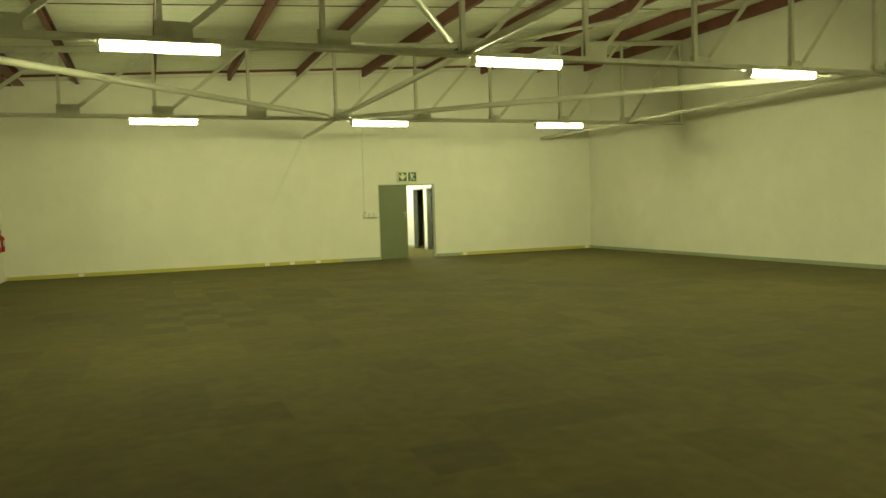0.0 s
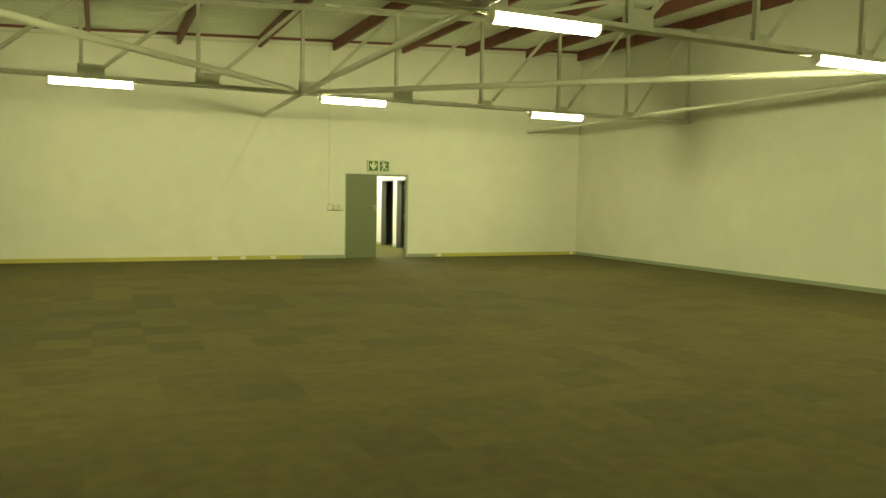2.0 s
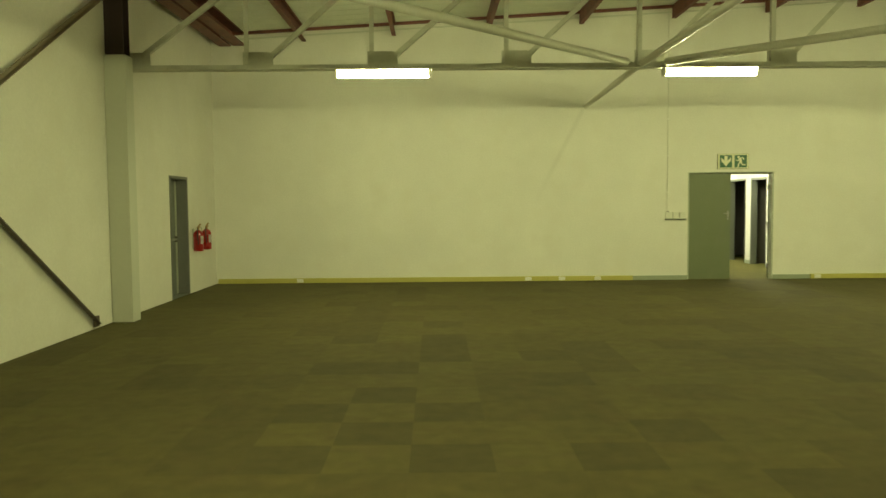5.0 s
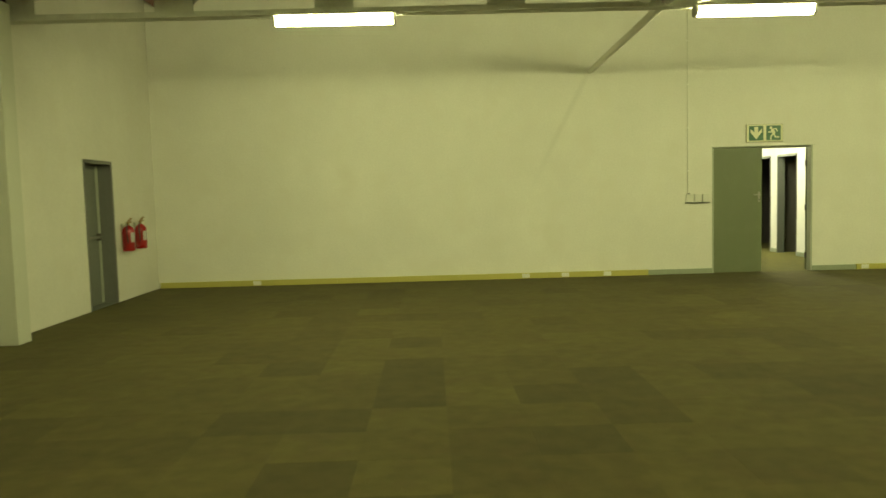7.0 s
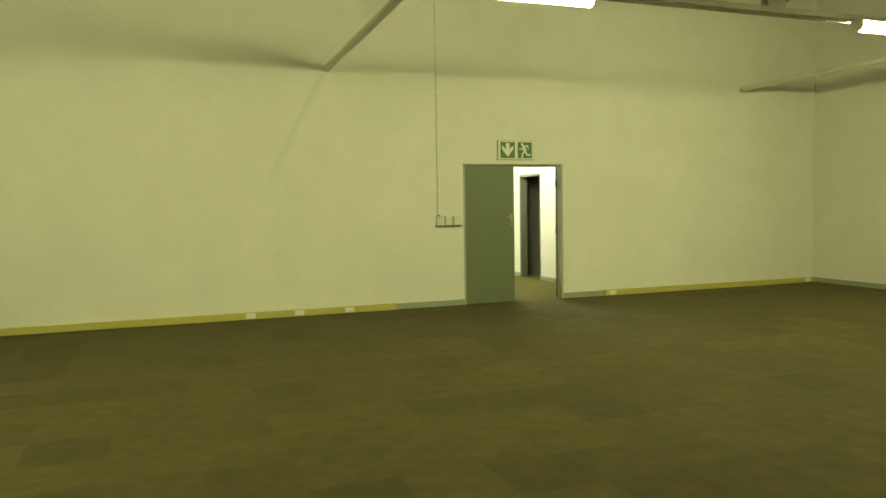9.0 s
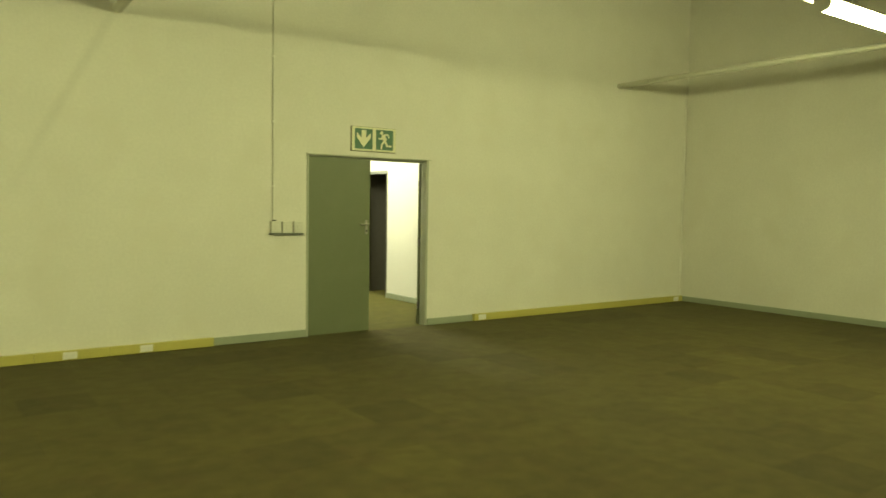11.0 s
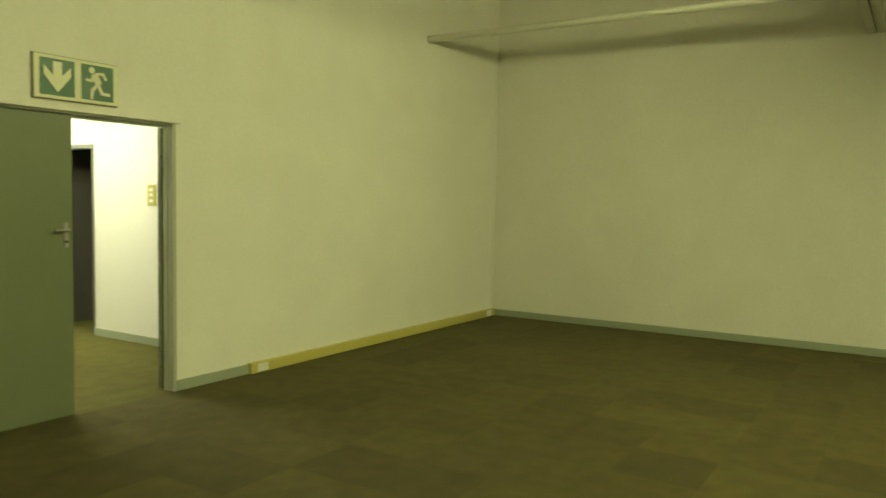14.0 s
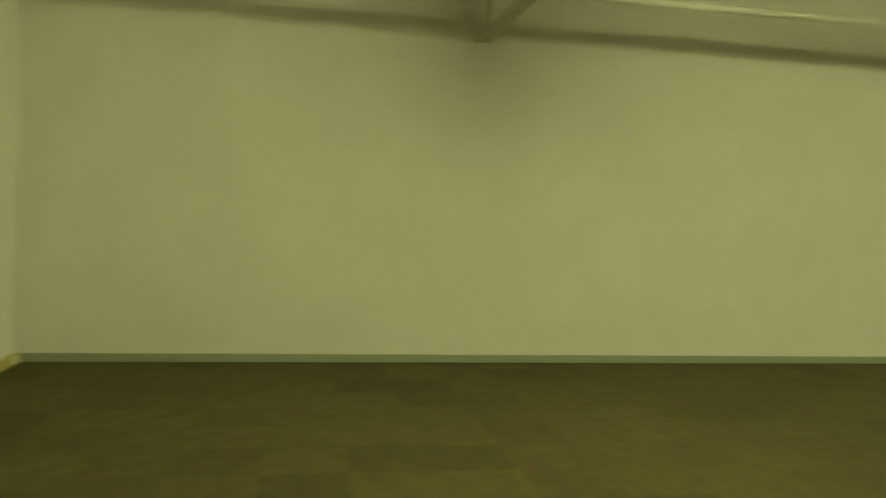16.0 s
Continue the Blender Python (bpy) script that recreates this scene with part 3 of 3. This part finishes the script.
part("panel", box(FW + 0.003, FW + leaf_w, 0.004, 0.046, 0.008, DOOR_H - 0.020, 0.003), M_DOOR, closed)
door_handle(closed, FW + leaf_w - 0.05, 0.004, 1.28, 1)

# open leaf, swung back behind the wall
opened = thing("door_leaf", "open green-grey painted door leaf swung into the corridor", "door", group="leaves of the double door", at=(DOOR_W - 0.030, 0.150, 0))
opened.rotation_euler = (0, 0, radians(7))
part("panel", box(0.0, leaf_w, -0.021, 0.021, 0.008, DOOR_H - 0.027, 0.003), M_DOOR, opened)
for z in (0.25, 1.05, 1.78):
    bm = bmesh.new()
    add_tube(bm, (-0.040, -0.036, z - 0.05), (-0.040, -0.036, z + 0.05), 0.008, 12)
    add_bar(bm, (-0.040, -0.036, z), (0.004, -0.020, z), 0.003, 0.09)
    part("hinge", bm, M_CHROME, opened, smooth=True)

# corridor switch plate
sw = thing("wall_switch", "yellowed plastic switch plate on the corridor wall", "switch")
part("plate", box(CX1 - 0.014, CX1, 1.62, 1.74, 1.42, 1.63, 0.004), M_TRUNK, sw)
for z in (1.47, 1.53, 1.58):
    part("rocker", box(CX1 - 0.019, CX1 - 0.014, 1.655, 1.705, z - 0.014, z + 0.014, 0.002), M_WHITE, sw)

# ---- exit sign ----
SX0, SX1, SZ0, SZ1 = 0.559, 1.153, 2.143, 2.422
sign = thing("exit_sign", "cream plastic exit sign with two green pictogram squares", "sign")
part("rim", box(SX0 - 0.006, SX1 + 0.006, -0.022, -0.0005, SZ0 - 0.007, SZ1 + 0.005, 0.003), M_RIM, sign, "brownish sign edge")
part("backing", box(SX0, SX1, -0.030, -0.022, SZ0, SZ1, 0.003), M_CREAM, sign)
q = SZ1 - SZ0 - 0.042
AX0, BX1 = SX0 + 0.036, SX1 - 0.036
for x0 in (AX0, BX1 - q):
    part("green_panel", box(x0, x0 + q, -0.032, -0.030, SZ0 + 0.021, SZ1 - 0.021), M_GREEN, sign, "green square panel")


def flat_shape(bm, poly, y0=-0.0340, y1=-0.032):
    return add_prism(bm, poly, lambda c: Vector((c[0], y0, c[1])), lambda c: Vector((c[0], y1, c[1])))


ax, az = AX0 + q / 2, (SZ0 + SZ1) / 2
u = q / 2
arrow = [(0, -0.82), (0.78, 0.10), (0.78, 0.62), (0.26, 0.10), (0.26, 0.86), (-0.26, 0.86), (-0.26, 0.10), (-0.78, 0.62), (-0.78, 0.10)]
part("arrow", flat_shape(bmesh.new(), [(ax + a * u, az + b * u) for a, b in arrow]), M_CREAM, sign, "cream down arrow")
bm = bmesh.new()
bx = BX1 - q / 2


def stroke(bm, a, b, w):
    g = 1.14 * u
    w = w * 1.14
    p, r = Vector((bx + a[0] * g, az + a[1] * g)), Vector((bx + b[0] * g, az + b[1] * g))
    d = (r - p).normalized()
    nrm = Vector((-d.y, d.x)) * w * u / 2
    p, r = p - d * 0.03 * u, r + d * 0.03 * u
    flat_shape(bm, [tuple(p + nrm), tuple(p - nrm), tuple(r - nrm), tuple(r + nrm)])


flat_shape(bm, [(bx - 0.36 * u + 0.19 * u * math.cos(k * math.pi / 6), az + 0.70 * u + 0.19 * u * math.sin(k * math.pi / 6)) for k in range(12)])
for a, b, w in (((-0.18, 0.42), (0.06, -0.05), 0.36), ((-0.10, 0.44), (0.30, 0.50), 0.14), ((0.30, 0.50), (0.46, 0.22), 0.13), ((-0.24, 0.38), (-0.32, 0.08), 0.14), ((-0.32, 0.08), (-0.62, 0.12), 0.13), ((0.02, -0.05), (0.24, -0.50), 0.18), ((0.24, -0.50), (0.66, -0.52), 0.16), ((-0.02, -0.08), (-0.30, -0.40), 0.18), ((-0.30, -0.40), (-0.34, -0.80), 0.16)):
    stroke(bm, a, b, w)
part("pictogram", bm, M_CREAM, sign, "cream running pictogram")

# ---- switches and conduit ----
for i, (x0, x1) in enumerate(((-0.44, -0.325), (-0.305, -0.195), (-0.17, -0.065))):
    s_ = thing("wall_switch", "white plastic switch box beside the double door", "switch", group="switches beside the door")
    part("box", box(x0, x1, -0.052, -0.0005, 1.187, 1.315, 0.005), M_SWITCH, s_)
    part("rocker", box(x0 + 0.035, x1 - 0.035, -0.058, -0.052, 1.225, 1.28, 0.003), M_SWITCH, s_)
rail = tagged(mesh_object("switch_rail", box(-0.45, -0.055, -0.05, -0.0005, 1.168, 1.184, 0.003), M_LINING), "grey metal rail under the switch boxes", "rail")
cd = thing("conduit", "thin white conduit running up the wall from the switches", "conduit")
part("pipe", add_tube(bmesh.new(), (-0.405, -0.012, 1.331), (-0.405, -0.012, roof_z(-0.4) - 0.06), 0.010, 12), M_SWITCH, cd, smooth=True)
part("elbow", box(-0.415, -0.372, -0.030, -0.0005, 1.3165, 1.331, 0.003), M_DARK, cd, "small dark coupling")
for z in (1.7, 2.4, 3.1, 3.8, 4.5):
    part("clip", box(-0.425, -0.385, -0.024, -0.0005, z - 0.012, z + 0.012, 0.002), M_WHITE, cd)


corner_cable = thing("corner_conduit", "thin white conduit up the wall beside the corner", "conduit")
part("pipe", add_tube(bmesh.new(), (XR - 0.055, -0.010, 0.094), (XR - 0.055, -0.010, CHORD - 0.02), 0.009, 10), M_WHITE, corner_cable, smooth=True)
for z in (0.6, 1.3, 2.0, 2.7):
    part("clip", box(XR - 0.070, XR - 0.040, -0.022, -0.0005, z - 0.010, z + 0.010, 0.002), M_WHITE, corner_cable)


# ---- power trunking ----
def trunking(x0, x1, outlets, joints, label):
    t = thing("power_trunking", label, "trunking", group="power trunking along the wall")
    edges = [x0] + joints + [x1]
    for a, b in zip(edges, edges[1:]):
        part("section", box(a + 0.001, b - 0.001, -0.052, -0.0005, 0.002, 0.092, 0.004), M_TRUNK, t, "yellowed plastic trunking")
    for x in outlets:
        o = part("outlet_plate", box(x - 0.062, x + 0.062, -0.057, -0.052, 0.014, 0.082, 0.002), M_WHITE, t, "white socket plate")
        for dx in (-0.03, 0.03):
            part("socket", box(x + dx - 0.016, x + dx + 0.016, -0.0585, -0.057, 0.030, 0.066, 0.0005), M_ENAMEL, o)
    for x in (x0, x1):
        part("end_cap", box(x - 0.004, x + 0.004, -0.054, -0.0005, 0.001, 0.094, 0.001), M_TRUNK, t)
    return t


trunking(-9.08, -1.08, (-7.51, -3.10, -2.45, -1.755), [-6.2, -4.2, -2.75, -2.1], "yellowed plastic skirting trunking with white sockets")
trunking(2.40, 6.76, (2.53, 6.60), [4.45], "yellowed plastic skirting trunking ending in the corner")

# ---- recessed side door ----
d3 = thing("door_3", "closed weathered grey door deep in a dark steel frame", "door")
x0 = XL - T
for y0, y1 in ((LD0, LD0 + 0.045), (LD1 - 0.045, LD1)):
    part("jamb", box(x0 + 0.005, XL + 0.012, y0, y1, 0, LDH, 0.004), M_REVEAL, d3)
part("head", box(x0 + 0.005, XL + 0.012, LD0 + 0.045, LD1 - 0.045, LDH - 0.045, LDH, 0.004), M_REVEAL, d3)
part("threshold", box(x0 + 0.005, XL, LD0 + 0.045, LD1 - 0.045, -0.010, 0.006, 0.002), M_LINING, d3)
leaf = part("leaf", box(x0 + 0.005, x0 + 0.047, LD0 + 0.05, LD1 - 0.05, 0.008, LDH - 0.05, 0.003), M_LDOOR, d3)
part("edge_rail", box(x0 + 0.047, x0 + 0.060, LD1 - 0.115, LD1 - 0.055, 0.02, LDH - 0.06, 0.002), M_FRAME, leaf, "pale vertical rail")
bm = box(x0 + 0.075, x0 + 0.10, LD0 + 0.10, LD1 - 0.13, 0.93, 0.965, 0.006)
part("push_bar", bm, M_CHROME, leaf, "metal push bar")
for y in (LD0 + 0.12, LD1 - 0.16):
    part("bar_bracket", box(x0 + 0.047, x0 + 0.10, y - 0.02, y + 0.02, 0.90, 1.0, 0.004), M_DARK, leaf)
part("bolt_plate", box(x0 + 0.047, x0 + 0.056, LD0 + 0.30, LD0 + 0.42, 1.20, 1.27, 0.002), M_WHITE, leaf, "pale lock plate")
part("red_tag", box(x0 + 0.047, x0 + 0.055, LD0 + 0.22, LD0 + 0.30, 1.66, 1.82, 0.002), M_EXT, leaf, "red tag")
back_door = structure("wall_behind_side_door", box(x0 - 0.05, x0 + 0.003, LD0 - 0.1, LD1 + 0.1, -0.05, LDH + 0.1), M_DARK, "dark backing behind the side door", "wall")


# ---- fire extinguishers ----
def build_extinguisher():
    """Hangs on a wall at x = 0, with its foot at z = 0."""
    e = thing("fire_extinguisher", "red fire extinguisher with black hose hanging on the wall", "fire extinguisher", group="extinguishers beside the side door")
    cx = 0.095
    prof = [(0.05, 0.0), (0.078, 0.006), (0.084, 0.02), (0.085, 0.28), (0.080, 0.315), (0.062, 0.345), (0.035, 0.365), (0.028, 0.372)]
    body = part("cylinder", lathe(bmesh.new(), prof, 24, (cx, 0, 0)), M_EXT, e, "glossy red cylinder", smooth=True)
    bm = bmesh.new()
    n, r = 10, 0.0862
    va = [(bm.verts.new((cx + r * math.cos(a), r * math.sin(a), 0.13)), bm.verts.new((cx + r * math.cos(a), r * math.sin(a), 0.27))) for a in (radians(-48 + 46 * k / n) for k in range(n + 1))]
    for p, s in zip(va, va[1:]):
        bm.faces.new((p[0], s[0], s[1], p[1]))
    part("label", bm, M_LABEL, body, "pale paper label", smooth=True)
    bm = bmesh.new()
    add_tube(bm, (cx, 0, 0.37), (cx, 0, 0.42), 0.022, 14)
    part("valve", bm, M_BRASS, e, smooth=True)
    bm = bmesh.new()
    add_bar(bm, (cx, -0.02, 0.415), (cx, 0.13, 0.475), 0.030, 0.012)
    add_bar(bm, (cx, -0.02, 0.400), (cx, 0.12, 0.425), 0.030, 0.012)
    part("handle", bm, M_BRASS, e, "dull brass squeeze handle")
    cu = bpy.data.curves.new("hose", "CURVE")
    cu.dimensions, cu.bevel_depth, cu.bevel_resolution = "3D", 0.008, 3
    sp = cu.splines.new("BEZIER")
    pts = ((cx, -0.02, 0.40), (cx + 0.02, -0.105, 0.33), (cx + 0.03, -0.10, 0.12))
    sp.bezier_points.add(2)
    for b, p in zip(sp.bezier_points, pts):
        b.co = p
        b.handle_left_type = b.handle_right_type = "AUTO"
    cu.materials.append(M_BLACK)
    hose = new("hose", cu)
    hose.parent = e
    part("bracket", box(0.0, 0.012, -0.03, 0.03, 0.05, 0.40, 0.003), M_FRAME, e)
    return e


ext = build_extinguisher()
ext.location = (XL, -1.37, 0.715)
copy_thing(ext, pose(XL, -0.90, 0.72))


# ---- carpet tiles ----
def tile_mesh(name, material):
    g, h, b = 0.24995, 0.0, 0.0005
    me = bpy.data.meshes.new(name)
    vs = [(sx * g, sy * g, -0.010) for sx, sy in ((-1, -1), (1, -1), (1, 1), (-1, 1))]
    vs += [(sx * g, sy * g, h - b) for sx, sy in ((-1, -1), (1, -1), (1, 1), (-1, 1))]
    vs += [(sx * (g - b), sy * (g - b), h) for sx, sy in ((-1, -1), (1, -1), (1, 1), (-1, 1))]
    fs = [(8, 9, 10, 11)]
    for k in range(4):
        j = (k + 1) % 4
        fs += [(k, j, 4 + j, 4 + k), (4 + k, 4 + j, 8 + j, 8 + k)]
    return vs, fs


GX, GY = -4.56, -0.415
vs, fs = tile_mesh("carpet_tile", M_TILE)


def tile_data(material):
    me_ = bpy.data.meshes.new("carpet_tile")
    me_.from_pydata(vs, [], fs)
    me_.materials.append(material)
    return me_


near_me, brown_me, pale_me = tile_data(M_TILE), tile_data(M_TILE_BROWN), tile_data(M_TILE_PALE)
# columns and rows of the tiles that stand out from the rest
BROWN = {(-2, -17), (-1, -18), (-2, -19), (-3, -20), (-1, -20), (-3, -18), (2, -19), (1, -20), (1, -16), (-1, -14), (-1, -13), (-1, -12), (-3, -12), (-2, -15), (1, -14), (2, -13), (-3, -15), (-1, -10), (0, -24), (3, -21)}
PALE = {(0, -20), (-2, -20), (-3, -19), (-2, -18), (0, -14), (2, -10), (-2, -10), (-2, -16), (-1, -17), (-1, -15), (-2, -12), (3, -14)}
hall_v, hall_f = [], []
corr_v, corr_f = [], []
count = 0
i0, i1 = math.ceil((XL - GX) / 0.5), math.floor((XR - GX) / 0.5)
j0, j1 = math.ceil((YF - GY) / 0.5), math.floor((CY1 - GY) / 0.5)


def add_far(x0, x1, y0, y1, dz):
    far_v, far_f = (corr_v, corr_f) if y0 >= YB else (hall_v, hall_f)
    k = len(far_v)
    e = 0.00005
    b = 0.0005
    x0, x1, y0, y1 = x0 + e, x1 - e, y0 + e, y1 - e
    quad = ((x0, y0), (x1, y0), (x1, y1), (x0, y1))
    inner_q = ((x0 + b, y0 + b), (x1 - b, y0 + b), (x1 - b, y1 - b), (x0 + b, y1 - b))
    far_v.extend([(x, y, -0.010) for x, y in quad] + [(x, y, -b + dz) for x, y in quad] + [(x, y, dz) for x, y in inner_q])
    far_f.append((k + 8, k + 9, k + 10, k + 11))
    for a in range(4):
        c = (a + 1) % 4
        far_f.extend([(k + a, k + c, k + 4 + c, k + 4 + a), (k + 4 + a, k + 4 + c, k + 8 + c, k + 8 + a)])


for j in range(j0 - 1, j1 + 1):
    for i in range(i0 - 1, i1 + 1):
        x0, y0 = GX + i * 0.5, GY + j * 0.5
        x1, y1 = x0 + 0.5, y0 + 0.5
        cx, cy = x0 + 0.25, y0 + 0.25
        inside = x0 >= XL and x1 <= XR and y0 >= YF and y1 <= YB
        walked = -15.2 < cy < -4.0 and -7.3 < cx < -0.9
        dz = random.uniform(-0.0004, 0.0004)
        if inside and walked and count < 300:
            t_ = new("carpet_tile", brown_me if (i, j) in BROWN else pale_me if (i, j) in PALE else near_me)
            t_.location = (cx, cy, dz)
            t_.parent = floor
            count += 1
            continue
        if y0 >= YB:
            a0, a1 = max(x0, CX0), min(x1, RX)
        elif y1 > YB:
            add_far(max(x0, XL), min(x1, XR), y0, YB, dz) if min(x1, XR) - max(x0, XL) > 0.01 else None
            a0, a1 = max(x0, CX0), min(x1, RX)
            if a1 - a0 > 0.01:
                add_far(a0, a1, YB, y1, dz)
            continue
        else:
            a0, a1 = max(x0, XL), min(x1, XR)
        b0 = max(y0, YF)
        if a1 - a0 > 0.01 and y1 - b0 > 0.01:
            add_far(a0, a1, b0, min(y1, CY1), dz)
for verts, faces, material, label in ((hall_v, hall_f, M_TILE_FAR, "brown carpet tiles further off"), (corr_v, corr_f, M_TILE_CORR, "olive corridor carpet tiles, brighter light put into their paler colour")):
    me = bpy.data.meshes.new("carpet_tiles")
    me.from_pydata(verts, [], faces)
    me.materials.append(material)
    rest = new("carpet_tiles", me)
    rest.parent = floor
    tagged(rest, label, kind="stuff")
